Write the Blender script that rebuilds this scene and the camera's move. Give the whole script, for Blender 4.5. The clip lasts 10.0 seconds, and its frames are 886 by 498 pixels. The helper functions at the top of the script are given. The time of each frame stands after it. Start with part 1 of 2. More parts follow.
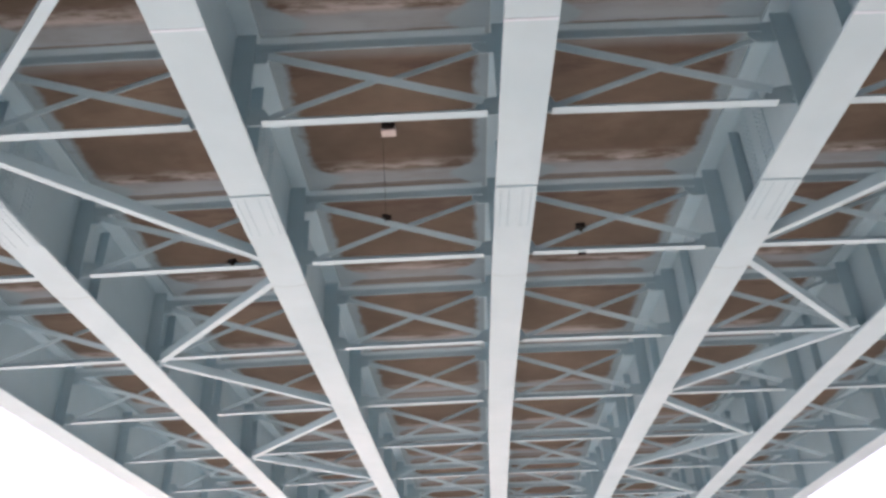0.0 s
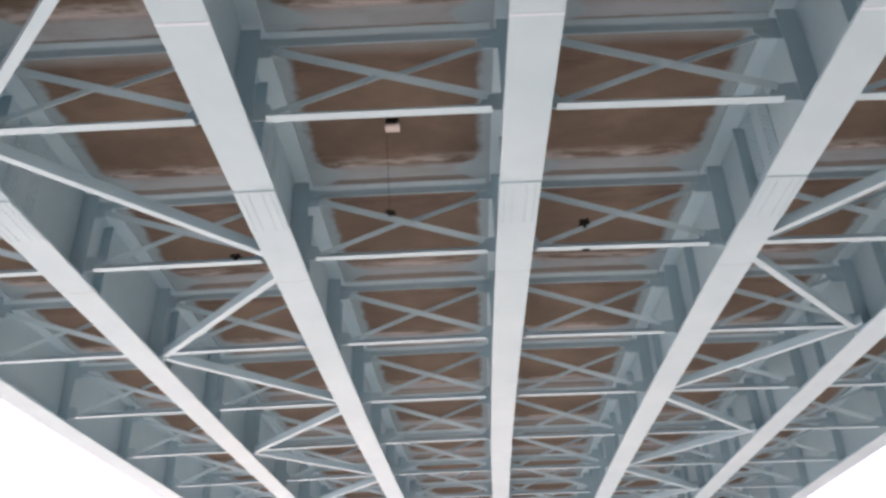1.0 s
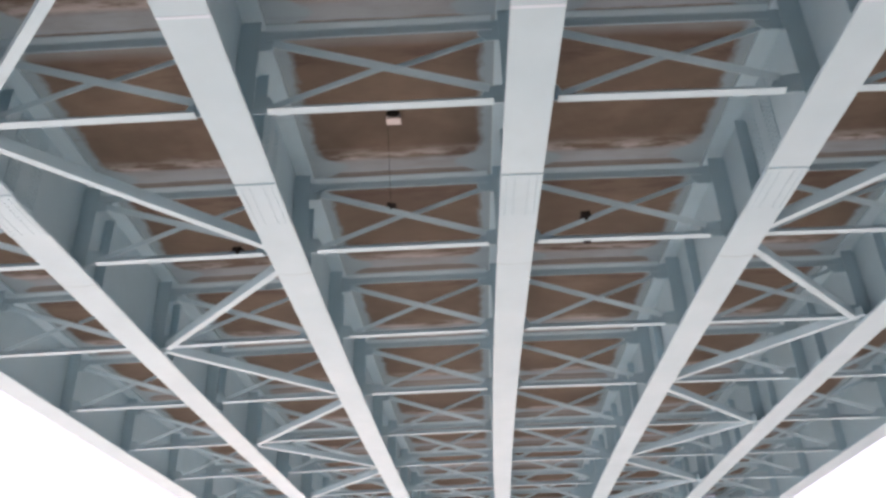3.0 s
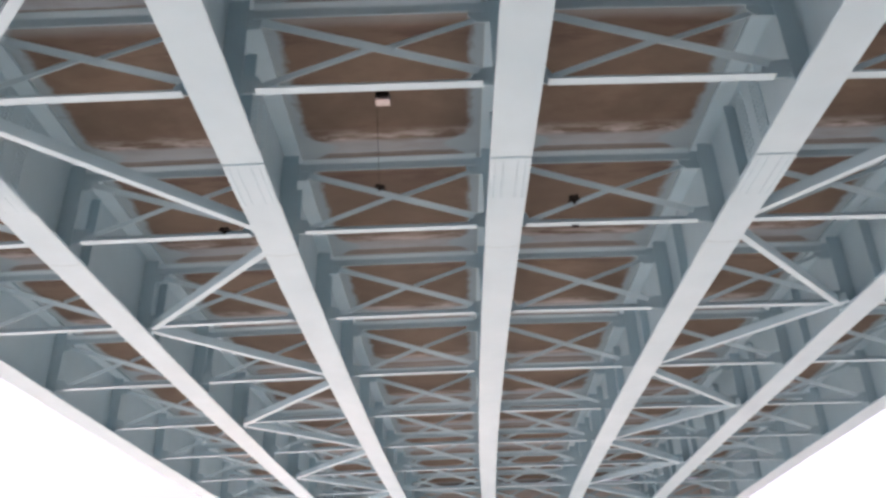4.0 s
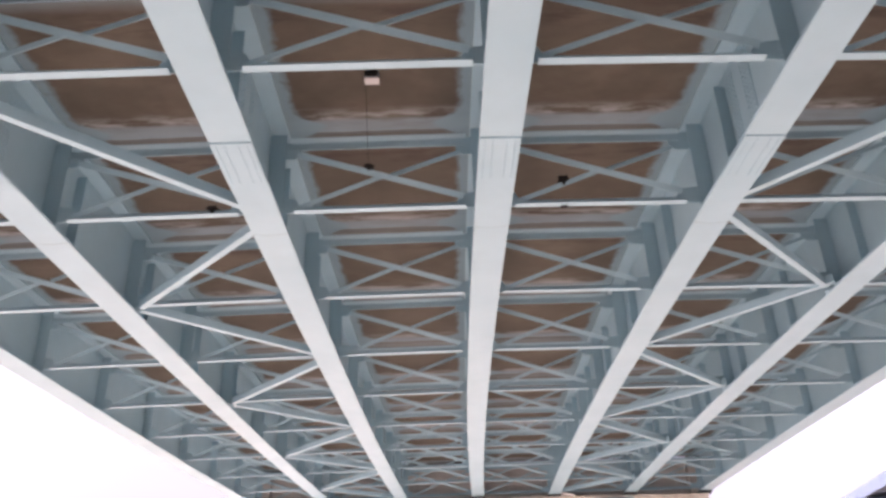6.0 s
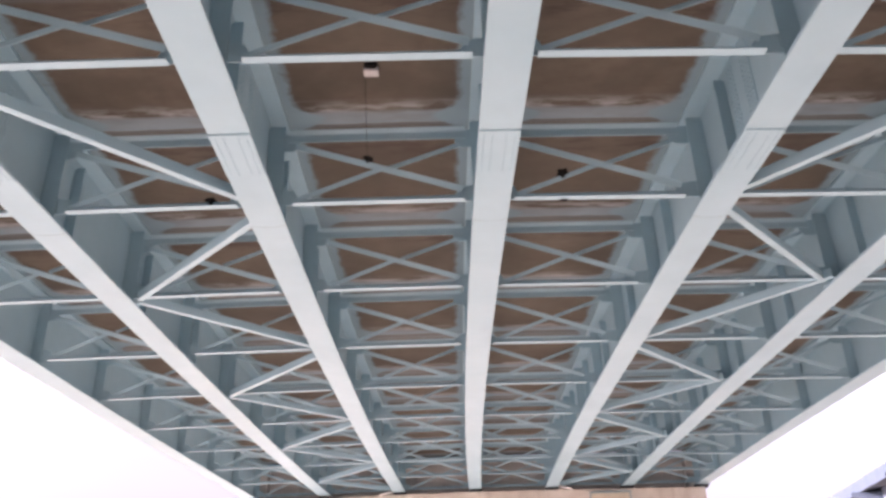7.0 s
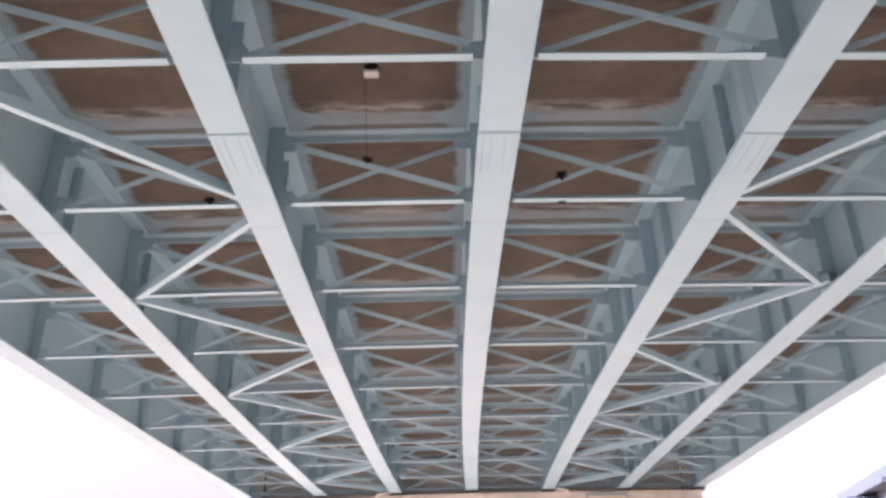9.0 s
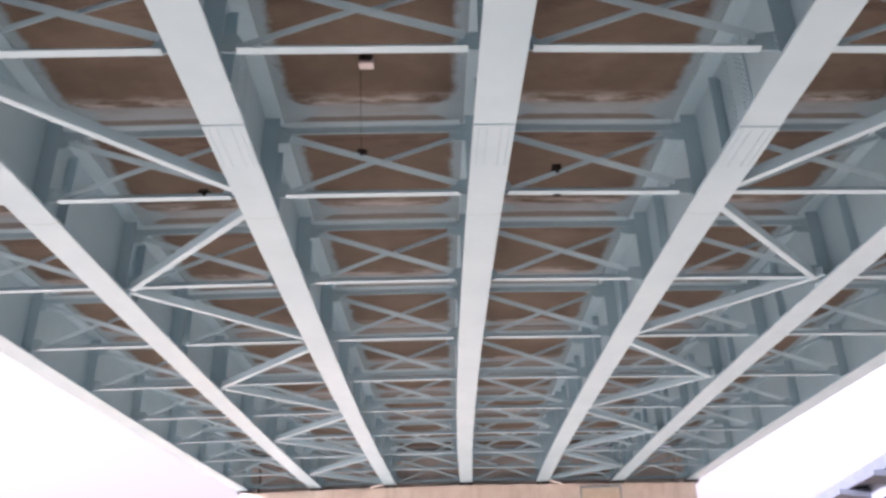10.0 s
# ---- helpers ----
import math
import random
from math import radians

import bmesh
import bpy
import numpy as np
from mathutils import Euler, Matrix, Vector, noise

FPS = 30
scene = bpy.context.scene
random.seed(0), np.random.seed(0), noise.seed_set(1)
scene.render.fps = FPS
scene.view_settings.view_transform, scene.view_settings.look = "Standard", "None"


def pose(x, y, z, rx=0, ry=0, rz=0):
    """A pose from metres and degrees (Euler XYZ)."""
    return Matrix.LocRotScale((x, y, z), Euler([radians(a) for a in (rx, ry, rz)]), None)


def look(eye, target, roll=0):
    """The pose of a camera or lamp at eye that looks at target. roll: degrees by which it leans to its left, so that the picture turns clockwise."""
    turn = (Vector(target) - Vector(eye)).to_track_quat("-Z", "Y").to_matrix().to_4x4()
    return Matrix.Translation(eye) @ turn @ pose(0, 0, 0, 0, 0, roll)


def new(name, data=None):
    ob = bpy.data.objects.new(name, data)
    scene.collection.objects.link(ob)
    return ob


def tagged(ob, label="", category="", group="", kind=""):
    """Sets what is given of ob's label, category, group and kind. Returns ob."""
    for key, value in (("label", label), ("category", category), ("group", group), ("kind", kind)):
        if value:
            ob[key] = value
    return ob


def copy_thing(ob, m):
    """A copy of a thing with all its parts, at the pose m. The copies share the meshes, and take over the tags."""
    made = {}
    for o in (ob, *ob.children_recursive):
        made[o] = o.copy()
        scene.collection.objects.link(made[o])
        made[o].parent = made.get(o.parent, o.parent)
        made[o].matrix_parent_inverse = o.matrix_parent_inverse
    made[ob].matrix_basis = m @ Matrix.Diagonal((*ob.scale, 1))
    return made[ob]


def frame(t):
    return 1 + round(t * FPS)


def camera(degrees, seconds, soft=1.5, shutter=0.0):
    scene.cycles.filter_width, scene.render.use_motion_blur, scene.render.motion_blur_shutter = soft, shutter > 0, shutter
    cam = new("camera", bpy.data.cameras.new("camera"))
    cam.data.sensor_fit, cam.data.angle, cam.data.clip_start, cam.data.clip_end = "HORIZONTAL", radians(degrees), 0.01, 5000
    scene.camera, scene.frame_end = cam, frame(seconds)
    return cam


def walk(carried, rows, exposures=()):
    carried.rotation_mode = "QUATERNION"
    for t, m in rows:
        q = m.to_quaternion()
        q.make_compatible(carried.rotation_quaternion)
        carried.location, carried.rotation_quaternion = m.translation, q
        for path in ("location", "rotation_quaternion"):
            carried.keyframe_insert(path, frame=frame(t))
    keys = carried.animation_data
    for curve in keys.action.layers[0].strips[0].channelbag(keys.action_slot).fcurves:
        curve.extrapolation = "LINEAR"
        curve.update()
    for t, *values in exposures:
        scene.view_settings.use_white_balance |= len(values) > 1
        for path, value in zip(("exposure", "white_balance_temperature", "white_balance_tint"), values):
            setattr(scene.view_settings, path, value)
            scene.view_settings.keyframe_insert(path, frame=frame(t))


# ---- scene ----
cam = camera(57.68, 10.0, soft=3.0)

RADIUS = 476.2          # plan curve of the bridge, centre to the right
SPACE = 3.0             # girder spacing
PANEL = 2.93            # cross frame spacing
ROW0 = 6.33             # first cross frame ahead of the camera
BASE = 6.622            # underside of the bottom flanges above the ground
END = 32.78             # girder ends on the far abutment
BACK = -6.0             # girder ends on the near abutment, added unseen behind the camera


def aim(t, yaw, pitch, roll, x, y, z):
    a, b = radians(yaw), radians(pitch)
    eye = Vector((x, y, z))
    return t, look(eye, eye + Vector((math.sin(a) * math.cos(b), math.cos(a) * math.cos(b), math.sin(b))), -roll)


walk(cam, [
    aim(0.0, 0.141, 29.448, 2.110, -0.810, -0.033, 1.595),
    aim(0.5, -0.010, 29.319, 1.794, -0.820, -0.024, 1.596),
    aim(1.0, -0.086, 29.211, 1.758, -0.822, -0.019, 1.592),
    aim(1.5, -0.279, 28.934, 2.070, -0.830, -0.025, 1.589),
    aim(2.0, -0.228, 28.791, 1.935, -0.835, -0.022, 1.597),
    aim(3.5, -0.047, 28.329, 1.911, -0.832, -0.030, 1.596),
    aim(4.0, 0.741, 27.344, 1.759, -0.830, -0.024, 1.603),
    aim(4.5, 1.341, 26.910, 1.880, -0.827, -0.034, 1.606),
    aim(5.0, 1.709, 26.642, 1.754, -0.819, -0.023, 1.606),
    aim(5.5, 1.762, 26.210, 1.969, -0.820, -0.017, 1.608),
    aim(5.7, 1.560, 26.090, 1.930, -0.821, -0.015, 1.607),
    aim(7.0, 1.654, 25.462, 1.665, -0.829, 0.000, 1.600),
    aim(7.5, 1.819, 25.385, 1.759, -0.827, -0.013, 1.597),
    aim(8.0, 1.906, 25.488, 1.912, -0.824, -0.019, 1.598),
    aim(8.5, 1.779, 25.589, 1.597, -0.824, -0.018, 1.602),
    aim(9.0, 1.780, 25.531, 1.251, -0.831, -0.017, 1.597),
    aim(9.5, 1.950, 25.318, 0.845, -0.825, -0.002, 1.595),
    aim(10.0, 2.128, 25.006, 1.224, -0.822, 0.000, 1.600),
], [(0.0, 1.90, 6150.0, 36.5), (3.5, 1.90, 6150.0, 37.0), (5.5, 1.88, 6180.0, 39.0), (10.0, 1.88, 6180.0, 39.0)])

# ---- daylight ----
SUN_UP, SUN_FROM = 13.5, -104.0      # elevation; bearing from straight ahead, left is negative
world = bpy.data.worlds.new("daylight")
scene.world = world
world.use_nodes = True
wn = world.node_tree
sky = wn.nodes.new("ShaderNodeTexSky")
sky.sky_type = "NISHITA"
sky.sun_disc = False
sky.sun_elevation = radians(SUN_UP)
sky.sun_rotation = radians(SUN_FROM)
sky.dust_density = 6.0
sky.ozone_density = 0.3
haze = wn.nodes.new("ShaderNodeHueSaturation")      # a white, hazy sky
haze.inputs["Saturation"].default_value = 0.22
wn.links.new(sky.outputs[0], haze.inputs["Color"])
wn.links.new(haze.outputs[0], wn.nodes["Background"].inputs[0])
wn.nodes["Background"].inputs[1].default_value = 0.15
sun = new("sun", bpy.data.lights.new("sun", "SUN"))
sun.data.energy, sun.data.angle, sun.data.color = 5.0, radians(0.6), (1.0, 0.94, 0.85)
sa, sb = radians(SUN_FROM), radians(SUN_UP)
sun.matrix_world = look((0, 0, 60), (-math.sin(sa) * math.cos(sb) * 10, -math.cos(sa) * math.cos(sb) * 10, 60 - math.sin(sb) * 10))


# ---- materials ----
def material(name, rough=0.6, metal=0.0):
    m = bpy.data.materials.new(name)
    m.use_nodes = True
    t = m.node_tree
    b = t.nodes["Principled BSDF"]
    b.inputs["Roughness"].default_value, b.inputs["Metallic"].default_value = rough, metal
    return m, t, b


def node(t, kind, **values):
    n = t.nodes.new(kind)
    for key, value in values.items():
        n.inputs[key.replace("_", " ")].default_value = value
    return n


def noise_at(t, scale, detail=5.0, stretch=(1, 1, 1), rough=0.6):
    co = t.nodes.new("ShaderNodeTexCoord")
    mp = node(t, "ShaderNodeMapping")
    mp.inputs["Scale"].default_value = stretch
    n = node(t, "ShaderNodeTexNoise", Scale=scale, Detail=detail, Roughness=rough)
    t.links.new(co.outputs["Object"], mp.inputs[0])
    t.links.new(mp.outputs[0], n.inputs["Vector"])
    return n.outputs["Fac"]


def ramp(t, fac, *stops):
    r = t.nodes.new("ShaderNodeValToRGB")
    while len(r.color_ramp.elements) < len(stops):
        r.color_ramp.elements.new(0.5)
    for e, (at, c) in zip(r.color_ramp.elements, stops):
        e.position, e.color = at, (*c, 1) if len(c) == 3 else c
    t.links.new(fac, r.inputs[0])
    return r.outputs[0]


def blend(t, fac, a, b, mode="MIX"):
    m = t.nodes.new("ShaderNodeMix")
    m.data_type, m.blend_type = "RGBA", mode
    for socket, value in ((m.inputs[0], fac), (m.inputs[6], a), (m.inputs[7], b)):
        if isinstance(value, (int, float)):
            socket.default_value = value
        elif isinstance(value, tuple):
            socket.default_value = (*value, 1)
        else:
            t.links.new(value, socket)
    return m.outputs[2]


def calc(t, op, a, b=0.0, c=0.0):
    m = t.nodes.new("ShaderNodeMath")
    m.operation = op
    for socket, value in zip(m.inputs, (a, b, c)):
        if isinstance(value, (int, float)):
            socket.default_value = value
        else:
            t.links.new(value, socket)
    return m.outputs[0]


def bump(t, b, height, strength=0.2, distance=0.01):
    n = node(t, "ShaderNodeBump", Strength=strength, Distance=distance)
    t.links.new(height, n.inputs["Height"])
    t.links.new(n.outputs[0], b.inputs["Normal"])


def paint_material(name, light, dark, rough=0.40):
    """Sprayed bridge paint: soft clouding, fine orange peel, faint runs and dirt."""
    m, t, b = material(name, rough)
    big = noise_at(t, 0.9, 4)
    col = ramp(t, big, (0.3, dark), (0.68, light))
    runs = ramp(t, noise_at(t, 5.0, 5, (1, 1, 0.12)), (0.25, (0, 0, 0)), (0.85, (1, 1, 1)))
    col = blend(t, calc(t, "MULTIPLY", runs, 0.10), col, (0.27, 0.28, 0.27))
    t.links.new(col, b.inputs["Base Color"])
    r = ramp(t, noise_at(t, 1.5, 3), (0.3, (rough - 0.03,) * 3), (0.7, (rough + 0.05,) * 3))
    t.links.new(r, b.inputs["Roughness"])
    bump(t, b, noise_at(t, 45.0, 2), 0.05, 0.002)
    return m


PAINT = paint_material("grey_blue_bridge_paint", (0.300, 0.480, 0.570), (0.258, 0.432, 0.522))
FLANGE = PAINT
TOUCH = paint_material("fresh_touch_up_paint", (0.44, 0.59, 0.70), (0.40, 0.55, 0.66))
WELD = paint_material("painted_weld", (0.38, 0.46, 0.50), (0.33, 0.41, 0.45), 0.4)


def deck_material():
    """Brown stained deck soffit with pale paint overspray along the girders and the cross frames."""
    m, t, b = material("stained_deck_soffit", 0.8)
    uv = t.nodes.new("ShaderNodeUVMap")
    uv.uv_map = "plan"
    sep = t.nodes.new("ShaderNodeSeparateXYZ")
    t.links.new(uv.outputs[0], sep.inputs[0])
    o, s = sep.outputs[0], sep.outputs[1]
    cloud = noise_at(t, 0.8, 5, (1, 1, 1), 0.55)
    grain = noise_at(t, 5.0, 6, (0.7, 1.3, 1), 0.62)
    col = ramp(t, cloud, (0.30, (0.056, 0.050, 0.038)), (0.5, (0.080, 0.072, 0.055)), (0.70, (0.112, 0.098, 0.075)))
    col = blend(t, calc(t, "MULTIPLY", ramp(t, grain, (0.36, (1, 1, 1)), (0.56, (0, 0, 0))), 0.35), col, (0.062, 0.048, 0.039))
    # distance to the nearest girder line, and along the panel from the cross frame
    wob = calc(t, "MULTIPLY", calc(t, "SUBTRACT", noise_at(t, 3.6, 9, (1, 1, 1), 0.72), 0.5), 0.30)
    go = calc(t, "PINGPONG", calc(t, "ADD", o, 30.0), 1.5)
    u = calc(t, "MODULO", calc(t, "ADD", calc(t, "SUBTRACT", s, ROW0), PANEL * 20 + 0.6), PANEL)
    # the cleaned edge widens towards the corners of each bay
    swing = calc(t, "COSINE", calc(t, "MULTIPLY", calc(t, "SUBTRACT", calc(t, "DIVIDE", u, PANEL), 0.20), math.pi))
    corner = calc(t, "MULTIPLY", calc(t, "POWER", calc(t, "ABSOLUTE", swing), 50.0), 0.36)
    edge = ramp(t, calc(t, "SUBTRACT", calc(t, "ADD", go, wob), corner), (0.34, (1, 1, 1)), (0.44, (0, 0, 0)))
    # overspray beside each cross frame: two uneven pale bands with a bare strip between them
    streak = calc(t, "MULTIPLY", calc(t, "SUBTRACT", noise_at(t, 1.8, 6, (1.0, 1.6, 1), 0.65), 0.5), 0.10)
    across = calc(t, "DIVIDE", calc(t, "ADD", u, streak), PANEL)
    band = ramp(t, across, (0.130, (0, 0, 0)), (0.160, (0.72,) * 3), (0.238, (0.90,) * 3), (0.246, (0.26,) * 3),
                (0.298, (0.22,) * 3), (0.312, (0.55,) * 3), (0.350, (0.35,) * 3), (0.400, (0, 0, 0)))
    thin = ramp(t, noise_at(t, 2.4, 5, (0.6, 1.8, 1), 0.6), (0.32, (0.7,) * 3), (0.58, (1, 1, 1)))
    # thrown spatter that thins out into the bay
    loose = ramp(t, across, (0.045, (0, 0, 0)), (0.13, (1, 1, 1)), (0.165, (0, 0, 0)))
    spatter = calc(t, "MULTIPLY", loose, ramp(t, noise_at(t, 1.6, 7, (0.8, 3.0, 1), 0.68), (0.43, (0, 0, 0)), (0.57, (0.95,) * 3)))
    rust = ramp(t, across, (0.38, (0, 0, 0)), (0.43, (1, 1, 1)), (0.50, (1, 1, 1)), (0.56, (0, 0, 0)))
    smears = ramp(t, noise_at(t, 3.4, 6, (0.45, 2.2, 1), 0.65), (0.47, (0, 0, 0)), (0.58, (1, 1, 1)))
    col = blend(t, calc(t, "MULTIPLY", calc(t, "MULTIPLY", rust, smears), 0.85), col, (0.046, 0.033, 0.028))
    col = blend(t, spatter, col, (0.30, 0.325, 0.335))
    col = blend(t, calc(t, "MULTIPLY", calc(t, "MULTIPLY", band, thin), 1.0), col, (0.225, 0.318, 0.375))
    col = blend(t, calc(t, "MULTIPLY", edge, 0.9), col, (0.172, 0.285, 0.345))
    marks = ramp(t, noise_at(t, 1.2, 7, (0.4, 5, 1), 0.7), (0.60, (0, 0, 0)), (0.70, (1, 1, 1)))
    col = blend(t, calc(t, "MULTIPLY", marks, 0.25), col, (0.06, 0.045, 0.04))
    t.links.new(col, b.inputs["Base Color"])
    bump(t, b, grain, 0.35, 0.012)
    return m


def stone_material(name, a, c, scale=2.0, rough=0.9, dirt=(0.16, 0.12, 0.09), amount=0.35):
    m, t, b = material(name, rough)
    col = ramp(t, noise_at(t, scale, 7), (0.3, a), (0.7, c))
    stain = ramp(t, noise_at(t, scale * 1.7, 6, (1, 1, 0.2)), (0.52, (0, 0, 0)), (0.75, (1, 1, 1)))
    col = blend(t, calc(t, "MULTIPLY", stain, amount), col, dirt)
    pits = noise_at(t, scale * 22, 5)
    col = blend(t, 0.25, col, ramp(t, pits, (0.3, (0.2, 0.2, 0.2)), (0.6, (0.8, 0.8, 0.8))), "SOFT_LIGHT")
    t.links.new(col, b.inputs["Base Color"])
    bump(t, b, pits, 0.4, 0.01)
    return m


DECK = deck_material()
# shade is put in this dark tone: the ramp's sunlit faces rendered too bright
FAR_SHADE = paint_material("shade_toned_blue_grey_paint", (0.050, 0.070, 0.100), (0.038, 0.056, 0.082), 0.85)
CONCRETE = stone_material("beige_concrete", (0.49, 0.47, 0.42), (0.61, 0.585, 0.53), 1.3)
GREY_CONCRETE = stone_material("grey_concrete", (0.40, 0.40, 0.39), (0.52, 0.52, 0.50), 1.0)
SOIL = stone_material("pale_gravel", (0.56, 0.46, 0.345), (0.70, 0.58, 0.445), 0.5, 0.95, (0.30, 0.27, 0.22), 0.4)
RUBBER = stone_material("black_rubber", (0.006, 0.006, 0.007), (0.014, 0.014, 0.015), 20.0, 0.7, (0.02, 0.02, 0.02), 0.2)
BOX = stone_material("off_white_plastic", (0.40, 0.42, 0.44), (0.50, 0.52, 0.54), 6.0, 0.5, (0.35, 0.28, 0.24), 0.35)
RUBBER.node_tree.nodes["Principled BSDF"].inputs["Specular IOR Level"].default_value = 0.15
PIPE = stone_material("white_plastic", (0.70, 0.70, 0.69), (0.80, 0.80, 0.79), 3.0, 0.4, (0.45, 0.42, 0.38), 0.3)
BOARD = stone_material("weathered_board", (0.46, 0.43, 0.34), (0.56, 0.53, 0.43), 2.5, 0.8, (0.30, 0.26, 0.20), 0.4)
ASPHALT = stone_material("asphalt", (0.045, 0.045, 0.047), (0.07, 0.07, 0.07), 3.0, 0.9, (0.03, 0.03, 0.03), 0.4)
# paler copy, its tone lightens the ramp's soffit and girders against shade
FAR_LIFTED = paint_material("shade_lifted_blue_grey_paint", (0.120, 0.150, 0.195), (0.095, 0.122, 0.162), 0.85)
BEARING = stone_material("dark_bearing_rubber", (0.03, 0.032, 0.035), (0.07, 0.07, 0.075), 8.0, 0.7, (0.10, 0.07, 0.05), 0.3)
STAIN = stone_material("grey_weld_scale", (0.20, 0.28, 0.32), (0.26, 0.35, 0.40), 9.0, 0.7, (0.15, 0.17, 0.18), 0.3)


# ---- shapes ----
LINES = (-9.0, -6.0, -3.0, 0.0, 3.0, 6.0, 9.0)                   # girder lines, in steps of the usual spacing
OFFSETS = (-8.85, -5.94, -2.99, 0.0, 2.977, 5.91, 8.80)           # where they truly run
CROWN = (-0.090, -0.055, -0.015, 0.0, -0.030, -0.065, -0.100)     # the deck falls to both sides


def bent(o, s, z=0.0):
    """A place o to the right of the bridge's centre line and s along it; z from the underside of the bottom flanges."""
    a = s / RADIUS
    i = min(max(int(math.floor(o / SPACE)) + 3, 0), 5)
    f = (o - LINES[i]) / SPACE
    o = OFFSETS[i] + (OFFSETS[i + 1] - OFFSETS[i]) * f
    z += CROWN[i] + (CROWN[i + 1] - CROWN[i]) * f
    return Vector((RADIUS - (RADIUS - o) * math.cos(a), (RADIUS - o) * math.sin(a), BASE + z))


def bent_pose(o, s, z=0.0):
    return Matrix.Translation(bent(o, s, z)) @ Matrix.Rotation(-s / RADIUS, 4, "Z")


def bay_pose(o, s, shift=0.0):
    """The pose of a cross frame that spans from the girder line at o to the next one, leaning with the deck's fall."""
    a, b = bent(o, s), bent(o + SPACE, s)
    x = (b - a).normalized()
    y = Vector((math.sin(s / RADIUS), math.cos(s / RADIUS), 0.0))
    turn = Matrix((x, y, x.cross(y))).transposed().to_4x4()
    return Matrix.Translation(a) @ turn @ Matrix.Diagonal(((b - a).length / SPACE, 1, 1, 1)) @ Matrix.Translation((shift, 0, 0))


def part(name, bm, mat, parent=None, label="", soft=0.0):
    if soft:
        bmesh.ops.bevel(bm, geom=bm.edges[:], offset=soft, segments=1, affect="EDGES", clamp_overlap=True)
    bmesh.ops.recalc_face_normals(bm, faces=bm.faces[:])
    me = bpy.data.meshes.new(name)
    bm.to_mesh(me)
    bm.free()
    me.materials.append(mat)
    ob = new(name, me)
    if parent:
        ob.parent = parent
    if label:
        ob["label"] = label
    return ob


def add_box(bm, x0, x1, y0, y1, z0, z1):
    v = [bm.verts.new((x, y, z)) for x in (x0, x1) for y in (y0, y1) for z in (z0, z1)]
    for f in ((0, 1, 3, 2), (4, 6, 7, 5), (0, 4, 5, 1), (2, 3, 7, 6), (0, 2, 6, 4), (1, 5, 7, 3)):
        bm.faces.new([v[i] for i in f])
    return bm


def box(x0, x1, y0, y1, z0, z1):
    return add_box(bmesh.new(), x0, x1, y0, y1, z0, z1)


def prism(points, direction):
    """A flat outline pushed along a direction."""
    bm = bmesh.new()
    a = [bm.verts.new(p) for p in points]
    b = [bm.verts.new(Vector(p) + Vector(direction)) for p in points]
    bm.faces.new(a)
    bm.faces.new(b[::-1])
    for i in range(len(a)):
        j = (i + 1) % len(a)
        bm.faces.new((a[j], a[i], b[i], b[j]))
    return bm


def swept(o0, o1, s0, s1, z0, z1, step=1.0, plan=False):
    """A bar of rectangular section that follows the bridge's curve and, where it is wide, the fall of the deck."""
    n = max(1, round((s1 - s0) / step))
    across = [o0] + [line for line in LINES if o0 + 0.5 < line < o1 - 0.5] + [o1]
    section = [(o, z0) for o in across] + [(o, z1) for o in reversed(across)]
    m = len(section)
    bm = bmesh.new()
    rings = []
    for i in range(n + 1):
        s = s0 + (s1 - s0) * i / n
        rings.append([bm.verts.new(bent(o, s, z)) for o, z in section])
    layer = bm.loops.layers.uv.new("plan") if plan else None
    for i in range(n):
        for k in range(m):
            f = bm.faces.new((rings[i][k], rings[i][(k + 1) % m], rings[i + 1][(k + 1) % m], rings[i + 1][k]))
            if plan:
                for loop, (a, b) in zip(f.loops, ((k, i), ((k + 1) % m, i), ((k + 1) % m, i + 1), (k, i + 1))):
                    loop[layer].uv = (section[a][0], s0 + (s1 - s0) * b / n)
    bm.faces.new(rings[0][::-1])
    bm.faces.new(rings[-1])
    return bm


def angle_bar(a, b, stand, flat, tall, wide, thick=0.012):
    """An L-shaped bar from a to b: one leg goes `tall` along stand, the other `wide` along flat; its heel lies on the line a-b."""
    a, b, u, w = Vector(a), Vector(b), Vector(stand).normalized(), Vector(flat).normalized()
    ring = [(0, 0), (wide, 0), (wide, thick), (thick * 1.6, thick), (thick, thick * 1.6), (thick, tall), (0, tall)]
    return prism([a + w * p + u * q for p, q in ring], b - a)


def thing(name, label, category, group="", kind=""):
    return tagged(new(name), label, category, group, kind)


# ---- ground, abutment, deck ----
SOFFIT = 1.43          # underside of the deck
ground = part("ground", prism([(-900, -900, 0), (900, -900, 0), (900, 900, 0), (-900, 900, 0)], (0, 0, -0.5)), SOIL)
tagged(ground, "pale gravel ground under and around the bridge", "ground", kind="structure")

deck = part("bridge_deck", swept(-10.3, 10.3, BACK - 0.45, END + 0.45, SOFFIT, SOFFIT + 0.25, 0.5, True), DECK)
tagged(deck, "brown stained bridge deck soffit with pale paint overspray", "bridge deck", kind="structure")
tagged(part("road", swept(-10.03, 10.03, BACK - 0.45, END + 0.45, SOFFIT + 0.254, SOFFIT + 0.32, 1.0), ASPHALT), "dark asphalt road surface on the bridge deck", "road", kind="structure")
# these parapets and the deck overhang are unseen, added for shade
for side in (-1, 1):
    lo, hi = sorted((side * 10.3, side * 10.05))
    tagged(part("parapet", swept(lo, hi, BACK - 0.45, END + 0.45, SOFFIT + 0.254, SOFFIT + 1.15, 2.0), GREY_CONCRETE),
           "unseen grey concrete parapet added along the bridge deck edge for shade", "parapet", "parapets", "structure")

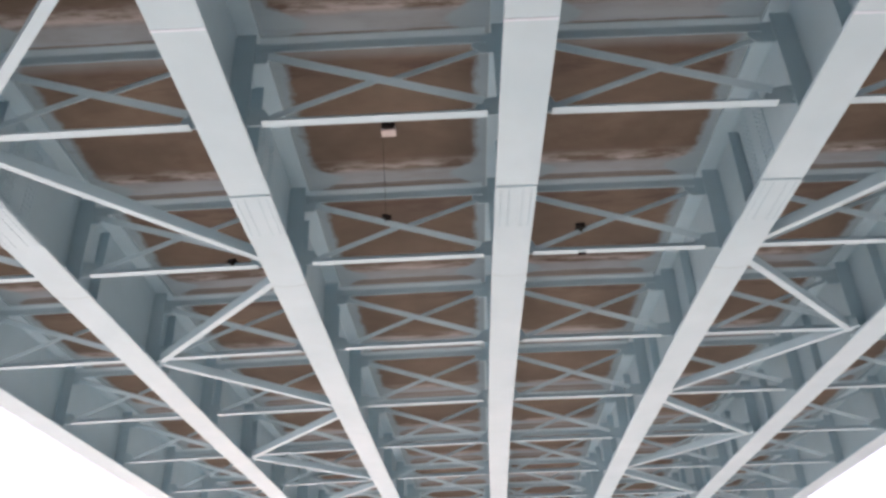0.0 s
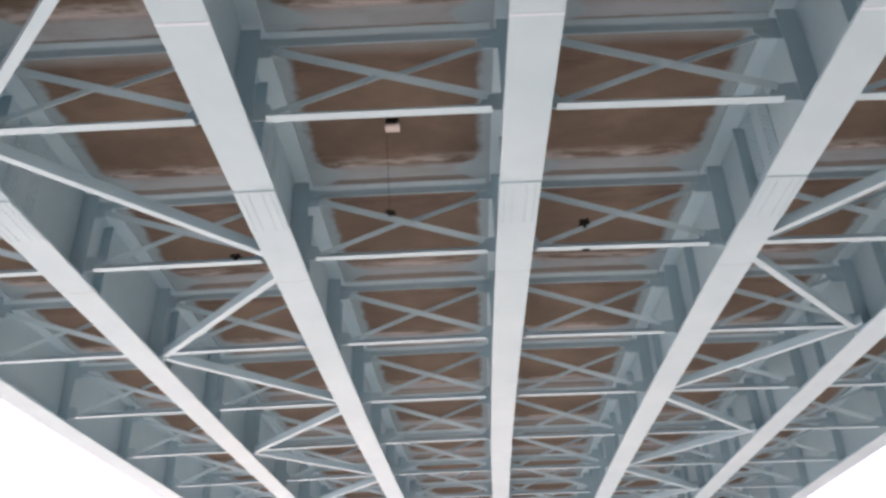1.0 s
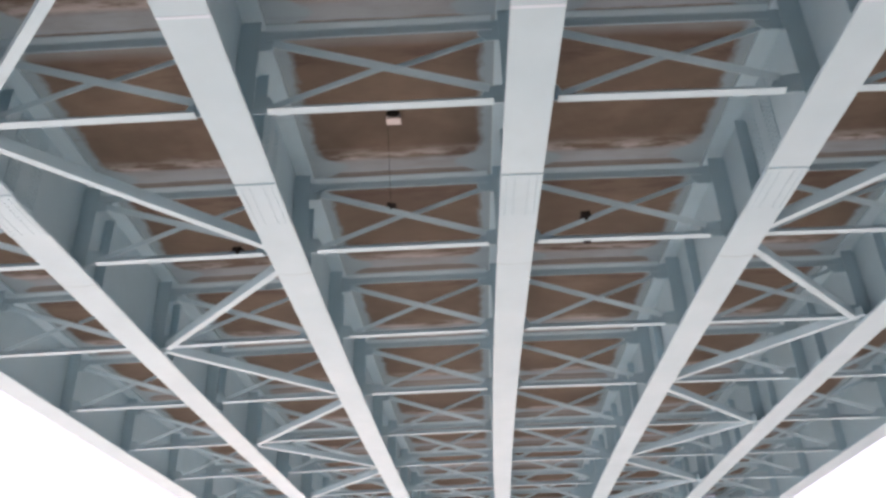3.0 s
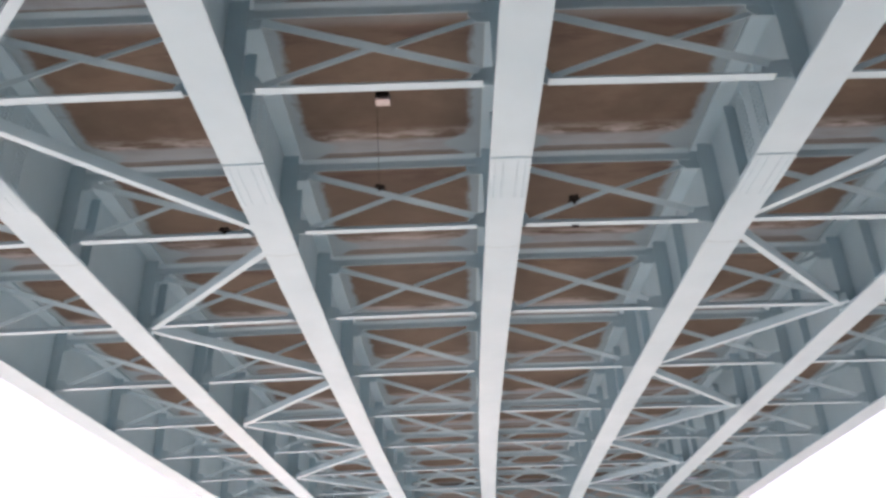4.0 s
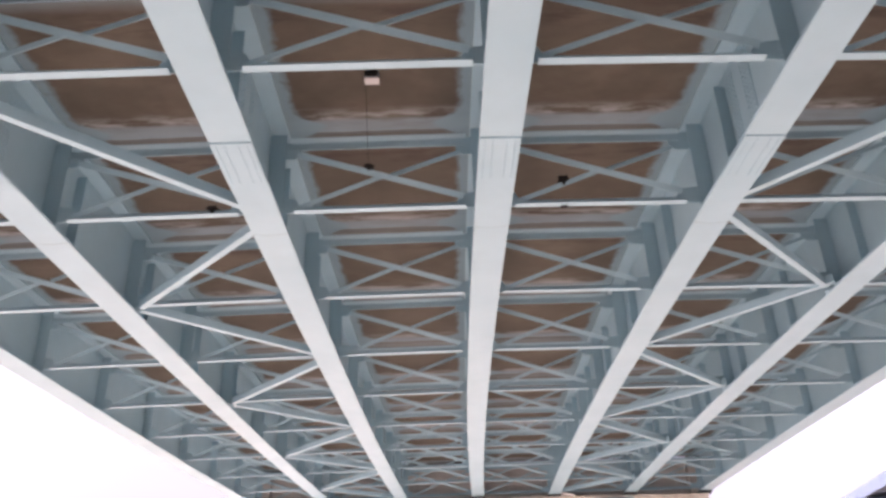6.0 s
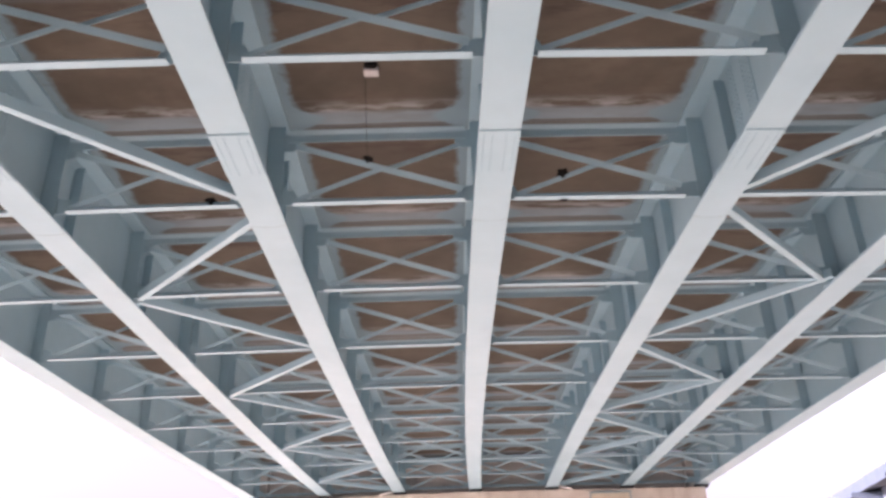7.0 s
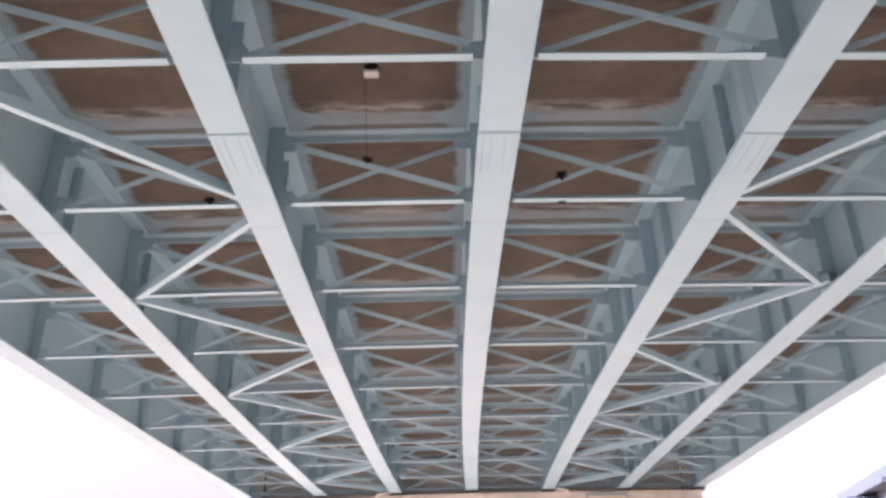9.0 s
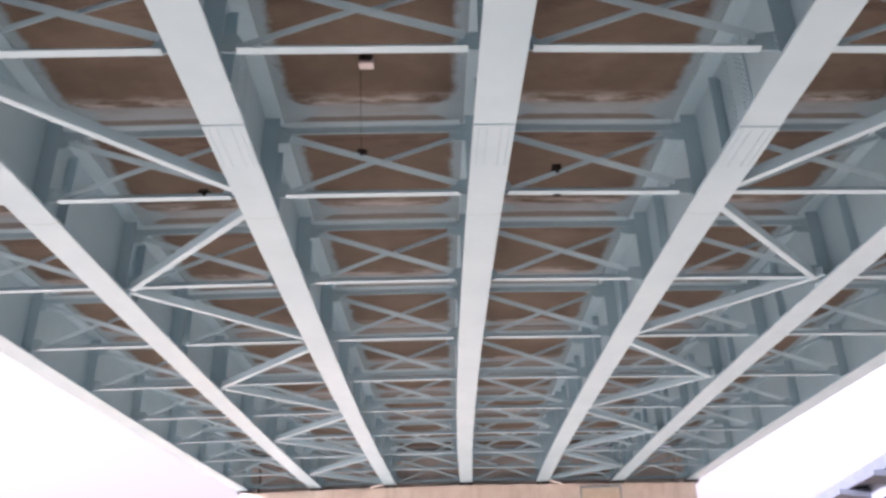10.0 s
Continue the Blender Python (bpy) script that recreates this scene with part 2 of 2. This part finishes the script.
# ---- girders ----
ROWS = range(-4, 10)
DEPTH = 1.38            # top of the web
HALF = 0.238


def row_at(k):
    return ROW0 + PANEL * k


def hexes(spots, normal, r=0.019, h=0.014):
    """Bolt heads at places, standing along a normal."""
    bm = bmesh.new()
    n = Vector(normal).normalized()
    u = n.orthogonal().normalized()
    w = n.cross(u)
    for p in spots:
        lo = [bm.verts.new(p + (u * math.cos(a) + w * math.sin(a)) * r) for a in (math.tau * i / 6 for i in range(6))]
        hi = [bm.verts.new(v.co + n * h) for v in lo]
        bm.faces.new(hi)
        for i in range(6):
            bm.faces.new((lo[i], lo[(i + 1) % 6], hi[(i + 1) % 6], hi[i]))
    return bm


def plate_stiffener(o, s, side, width, z0, z1):
    """An upright plate on a girder web, its inner corners clipped."""
    c = 0.03
    m = bent_pose(o, s, 0)
    pts = [(0.009, z0 + c), (0.009 + c, z0), (width, z0), (width, z1), (0.009 + c, z1), (0.009, z1 - c)]
    return prism([m @ Vector((side * x, -0.007, z)) for x, z in pts], m.to_3x3() @ Vector((0, 0.014, 0)))


def girder(g):
    o = g * SPACE
    outer = abs(g) == 3
    it = thing("bridge_girder", "pale grey-blue painted steel plate girder with a bolted splice",
               "girder", "bridge girders")
    part("web", swept(o - 0.008, o + 0.008, BACK, END + 0.12, 0.042, DEPTH), PAINT, it)
    part("bottom_flange", swept(o - HALF, o + HALF, BACK, END + 0.12, 0.0, 0.040), FLANGE, it)
    part("top_flange", swept(o - 0.24, o + 0.24, BACK, END + 0.12, DEPTH + 0.002, SOFFIT - 0.004), PAINT, it)
    part("web_weld", swept(o - 0.018, o + 0.018, BACK, END, 0.0405, 0.052), WELD, it)
    for side in (-1, 1):
        if abs(g + side) > 3 and outer:
            continue
        for k in ROWS:
            part("connection_plate", plate_stiffener(o, row_at(k), side, 0.232, 0.043, DEPTH - 0.05), PAINT, it)
            if outer:
                continue
            part("stiffener", plate_stiffener(o, row_at(k) + PANEL * (0.25 if side > 0 else 0.672), side, 0.15, 0.043, 1.24), PAINT, it)
    # bolted splice on flange and web
    s0, s1 = 7.485 + 0.017 * o, 8.39 + 0.02 * o
    sp = part("splice_plate", swept(o - HALF + 0.004, o + HALF - 0.004, s0, s1, -0.016, -0.001, 0.45), FLANGE, it)
    spots = [bent(o + c, s0 + 0.07 + 0.076 * i, -0.016) for c in (-0.175, -0.080, 0.080, 0.175) for i in range(11)]
    tagged(part("bolts", hexes(spots, (0, 0, -1), 0.0155, 0.007), FLANGE, sp), kind="stuff")
    for side in (-1, 1):
        if outer and g * side > 0:
            continue
        lo, hi = sorted((o + side * 0.0085, o + side * 0.021))
        wp = part("web_splice_plate", swept(lo, hi, 7.52, 8.22, 0.10, 1.28, 0.4), PAINT, it)
        spots = [bent(o + side * 0.021, 7.58 + 0.075 * i + (0.20 if i > 2 else 0), 0.15 + 0.072 * j) for i in range(6) for j in range(16)]
        tagged(part("bolts", hexes(spots, (side, 0, 0), 0.020, 0.013), PAINT, wp), kind="stuff")
    part("weld_seam", swept(o - HALF, o + HALF, 4.945 + 0.02 * o, 4.972 + 0.02 * o, -0.005, -0.001), TOUCH, it, "ground flange weld")
    # a shallow curved weld scar under the flange
    bm = bmesh.new()
    pts = []
    for i in range(13):
        c = -HALF + 2 * HALF * i / 12
        s = 9.62 + 0.05 * (1 - (c / HALF) ** 2)
        pts.append([bm.verts.new(bent(o + c, s + d, z)) for d, z in ((0, -0.0005), (0.007, -0.003), (0.014, -0.0005))])
    for a, b in zip(pts, pts[1:]):
        bm.faces.new((a[0], a[1], b[1], b[0]))
        bm.faces.new((a[1], a[2], b[2], b[1]))
    part("weld_seam", bm, STAIN, it, "thin grey curved weld scar")
    return it


for g in range(-3, 4):
    girder(g)
    shoe = thing("bridge_bearing", "dark rubber bearing pad under a girder end on the concrete abutment", "bearing", "bearings")
    m = bent_pose(g * SPACE, END - 0.12, 0)
    shoe.matrix_world = m
    part("sole_plate", box(-0.26, 0.26, -0.16, 0.16, -0.045, -0.002), BEARING, shoe, "", 0.004)
    part("pad", box(-0.22, 0.22, -0.14, 0.14, -0.118, -0.047), BEARING, shoe, "", 0.01)


# ---- cross frames ----
def cross_frame():
    """Between two girders, in its own place: x from the left web to the right one, y along the bridge."""
    it = thing("cross_frame", "grey-blue painted steel X cross frame between two girders", "cross frame", "cross frames")
    it.empty_display_size = 0.2
    part("bottom_strut", angle_bar((0.39, 0.035, 0.095), (2.66, 0.035, 0.095), (0, 0, 1), (0, -1, 0), 0.10, 0.105), PAINT, it)
    # upper leg tipped towards upright only so its face renders darker
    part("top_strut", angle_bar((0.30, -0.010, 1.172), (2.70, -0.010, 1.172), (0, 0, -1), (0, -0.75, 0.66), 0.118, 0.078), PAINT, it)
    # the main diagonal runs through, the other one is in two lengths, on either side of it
    # last value tips each leg to face the ground, so it renders lighter
    for a, b, tall, wide, shade_lean in (((0.40, -0.050, 1.022), (2.64, -0.050, 0.290), 0.082, 0.06, 24),
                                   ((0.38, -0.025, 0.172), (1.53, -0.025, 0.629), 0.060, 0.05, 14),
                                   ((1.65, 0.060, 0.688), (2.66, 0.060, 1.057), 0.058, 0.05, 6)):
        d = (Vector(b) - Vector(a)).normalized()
        roll = Matrix.Rotation(radians(shade_lean), 3, d)
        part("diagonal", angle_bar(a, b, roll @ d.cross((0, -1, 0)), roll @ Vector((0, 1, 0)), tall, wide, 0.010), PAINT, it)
    for x, w in ((0.0, 1), (3.0, -1)):
        low = [(x + w * 0.09, 0.10), (x + w * 0.42, 0.10), (x + w * 0.46, 0.19), (x + w * 0.39, 0.31), (x + w * 0.09, 0.35)]
        part("gusset", prism([(a, 0.008, z) for a, z in low], (0, 0.011, 0)), PAINT, it)
        top = [(x + w * 0.09, 0.93), (x + w * 0.36, 0.93), (x + w * 0.45, 1.02), (x + w * 0.42, 1.20), (x + w * 0.09, 1.22)]
        part("gusset", prism([(a, 0.008, z) for a, z in top], (0, 0.011, 0)), PAINT, it)
    spots = [Vector((x, 0.008, z)) for x in (0.16, 2.84) for z in (0.16, 0.23, 0.30, 0.98, 1.07, 1.16)]
    tagged(part("bolts", hexes(spots, (0, -1, 0), 0.017), PAINT, it), kind="stuff")
    return it


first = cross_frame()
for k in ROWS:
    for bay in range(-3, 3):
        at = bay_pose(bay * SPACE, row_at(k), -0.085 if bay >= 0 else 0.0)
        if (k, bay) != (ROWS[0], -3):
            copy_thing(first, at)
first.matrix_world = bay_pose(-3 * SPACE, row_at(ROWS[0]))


# ---- lateral bracing, zigzag in the second bay from each side ----
def lateral(w, si, so):
    """From the inner girder to the outer one on side w; the bar lies on gusset plates just over the bottom flanges."""
    a, b = bent(w * SPACE, si, 0.060), bent(w * SPACE * 2, so, 0.060)
    d = (b - a).normalized()
    reach = (b - a).length
    side = Vector((0, 0, 1)).cross(d)
    if side.y < 0:
        side = -side
    it = thing("lateral_brace", "pale painted steel angle brace between girder bottom flanges", "brace", "lateral braces")
    part("angle", angle_bar(a + d * reach * 0.055, b - d * reach * 0.095, (0, 0, 1), side, 0.145, 0.100), PAINT, it)
    for p, q in ((a, d), (b, -d)):
        low = p - Vector((0, 0, 0.018))
        part("gusset", prism([low + q * 0.14 - side * 0.05, low + q * 0.30 - side * 0.02, low + q * 0.30 + side * 0.10, low + q * 0.14 + side * 0.15],
                             (0, 0, 0.016)), PAINT, it)
    return it


for k in range(-4, 9):
    if k % 2 == 0:
        lateral(-1, row_at(k + 1) - 0.07, row_at(k) - 0.24)
        lateral(1, row_at(k + 1) - 0.02, row_at(k) - 0.58)
    else:
        lateral(-1, row_at(k) + 0.11, row_at(k + 1) + 0.26)
        lateral(1, row_at(k) + 0.02, row_at(k + 1) + 0.26)

# ---- abutments ----
def abutment(label, where, w):
    """Seat, stem and backwall at the girder ends; w is 1 where it stands beyond the bridge and -1 behind its start."""
    it = thing("abutment", label, "abutment", "", "structure")

    def slab(name, o0, o1, s0, s1, z0, z1, mat):
        lo, hi = sorted((where + w * s0, where + w * s1))
        part(name, swept(o0, o1, lo, hi, z0, z1, 9.0), mat, it, "", 0.02)

    slab("stem", -9.0, 9.0, -0.20, 1.4, -BASE, -0.803, CONCRETE)
    slab("bearing_seat", -9.05, 9.05, -0.42, 1.0, -0.80, -0.12, CONCRETE)
    slab("backwall", -9.05, 9.05, 0.50, 0.95, -0.117, SOFFIT - 0.02, GREY_CONCRETE)
    for side in (-1, 1):
        # added block: stops sun leaking past the girder ends onto the backwall
        slab("light_stop_wall", *sorted((side * 8.5, side * 9.05)), 0.13, 0.497, -0.117, SOFFIT - 0.02, GREY_CONCRETE)
        slab("wing_wall", *sorted((side * 9.01, side * 9.35)), 1.0, 9.0, -BASE, SOFFIT - 0.1, CONCRETE)


abutment("beige weathered concrete abutment under the girder ends", END, 1)
PANEL_AT = bent_pose(4.45, END - 0.43, 0)
access = thing("access_panel", "weathered beige board cover under a grey ledge on the abutment face", "panel")
access.matrix_world = PANEL_AT
for x in (0.05, 0.80):
    part("cover", box(x, x + 0.73, -0.05, 0.0, -0.75, -0.293), BOARD, access, "", 0.012)
part("stile", box(0.0, 0.046, -0.06, 0.0, -0.75, -0.293), STAIN, access)
part("stile", box(1.534, 1.58, -0.06, 0.0, -0.75, -0.293), STAIN, access)
part("ledge", box(0.0, 1.58, -0.09, 0.0, -0.29, -0.225), STAIN, access, "", 0.01)
# unseen near abutment, added to keep out light from behind the camera
abutment("unseen beige concrete abutment added behind the near girder ends to cut light", BACK, -1)

# unseen wall added beside the near abutment, its shadow darkens the near ground
tagged(part("unseen_shade_wall", prism([bent(-30, BACK - 0.2, -BASE), bent(-9.4, BACK - 0.2, -BASE), bent(-9.4, BACK - 1.0, -BASE), bent(-30, BACK - 1.0, -BASE)],
                                    (0, 0, BASE + 1.6)), CONCRETE), "unseen beige concrete wall added to shade the near ground", "retaining wall", kind="structure")

# ---- instruments fixed under the deck ----
def sensor(name, label, place, size):
    it = thing(name, label, "sensor", "black sensors")
    it.location = place
    bm = bmesh.new()
    bmesh.ops.create_icosphere(bm, subdivisions=3, radius=1)
    for v in bm.verts:
        n = noise.noise(v.co * 1.7 + Vector(place)) + 0.5 * noise.noise(v.co * 4.0 + Vector(place))
        v.co = Vector((v.co.x * size[0], v.co.y * size[1], v.co.z * size[2])) * (1 + 0.75 * n)
    part("body", bm, RUBBER, it)
    bm = box(-size[0] * 0.35, size[0] * 0.35, -size[1] * 0.3, size[1] * 0.3, -size[2] * 1.5, -size[2] * 0.6)
    part("clamp", bm, RUBBER, it, "", 0.006)
    return it


def wire(pts, r, parent):
    cu = bpy.data.curves.new("cable", "CURVE")
    cu.dimensions, cu.bevel_depth, cu.bevel_resolution = "3D", r, 2
    sp = cu.splines.new("POLY")
    sp.points.add(len(pts) - 1)
    for p, q in zip(sp.points, pts):
        p.co = (*q, 1)
    tmp = bpy.data.objects.new("cable", cu)
    me = bpy.data.meshes.new_from_object(tmp)
    me.materials.clear()
    me.materials.append(RUBBER)
    bpy.data.objects.remove(tmp)
    ob = new("cable", me)
    ob.parent = parent
    return ob


unit = thing("junction_box", "off-white plastic box with black fitting and cable under the deck", "junction box")
unit.matrix_world = bent_pose(-1.505, 8.09, SOFFIT)
part("housing", box(-0.085, 0.085, 0.0, 0.125, -0.075, 0.004), BOX, unit, "", 0.012)
part("lid", box(-0.092, 0.092, -0.005, 0.130, -0.098, -0.077), BOX, unit, "", 0.006)
part("fitting", box(-0.08, 0.08, -0.060, -0.007, -0.085, 0.004), RUBBER, unit, "black rubber fitting", 0.02)
drop = unit.matrix_world.inverted() @ bent(-1.64, row_at(1) - 0.04, 0.775)
wire([Vector((-0.08, 0.120, -0.08)).lerp(drop, i / 12) + Vector((0, 0, -0.02 * math.sin(math.pi * i / 12))) for i in range(13)], 0.0032, unit)
sensor("strain_sensor", "small black sensor strapped to a cross frame diagonal", bent(-1.635, row_at(1) - 0.05, 0.745), (0.062, 0.045, 0.038))
sensor("strain_sensor", "small black sensor strapped to a cross frame diagonal", bent(0.98, row_at(1) - 0.03, 0.470), (0.066, 0.05, 0.050))
sensor("strain_sensor", "small black sensor on top of a cross frame bottom strut", bent(-3.71, row_at(1) + 0.03, 0.215), (0.066, 0.05, 0.048))

clip = thing("cable_clamp", "small black clamp under a cross frame bottom strut", "clamp")
clip.location = bent(0.96, row_at(1) + 0.02, 0.080)
part("jaw", box(-0.05, 0.05, -0.025, 0.03, -0.004, 0.013), RUBBER, clip, "", 0.006)
part("bolt", box(-0.012, 0.012, -0.012, 0.012, -0.014, -0.0045), RUBBER, clip, "", 0.003)

# white drain pipes beside two girder ends
for side in (-1, 1):
    pipe = thing("drain_pipe", "white plastic drain pipe over the abutment ledge", "pipe", "drain pipes")
    route = [bent(side * 3.26, END - 0.30, 0.06), bent(side * 3.40, END - 0.40, -0.01), bent(side * 3.66, END - 0.50, -0.07), bent(side * 3.78, END - 0.50, -0.13)]
    tube = wire(route, 0.045, pipe)
    tube.name = tube.data.name = "tube"
    tube.data.materials.clear()
    tube.data.materials.append(PIPE)

# ---- neighbouring ramp bridge ----
ramp_bridge = thing("ramp_bridge", "hazy grey-blue ramp bridge beside the main bridge", "bridge")
ramp_bridge.matrix_world = Matrix.Translation((22.9, 39.8, 0.42)) @ Matrix.Rotation(radians(-12.5), 4, "Z")
part("deck", box(0, 5.6, -34, 60, 8.2, 8.42), FAR_LIFTED, ramp_bridge)
part("parapet", box(-0.12, 0.12, -34, 60, 8.0, 8.66), FAR_SHADE, ramp_bridge)
part("parapet", box(5.48, 5.72, -34, 60, 8.0, 8.66), FAR_SHADE, ramp_bridge)
for x in (1.3, 4.3):
    part("girder", box(x - 0.2, x + 0.2, -34, 60, 7.2, 8.197), FAR_LIFTED, ramp_bridge)
for i in range(14):
    y = -33 + 7.0 * i
    bm = prism([(-0.6, y, 8.0), (-0.6, y, 7.75), (1.1, y, 7.45), (4.5, y, 7.45), (6.2, y, 7.75), (6.2, y, 8.0)], (0, 2.4, 0))
    part("cross_beam", bm, FAR_SHADE, ramp_bridge)
for y in (-31.5, 17.5, 52.5):
    part("pier", box(1.9, 3.7, y, y + 1.4, -0.42, 7.19), FAR_SHADE, ramp_bridge, "", 0.08)
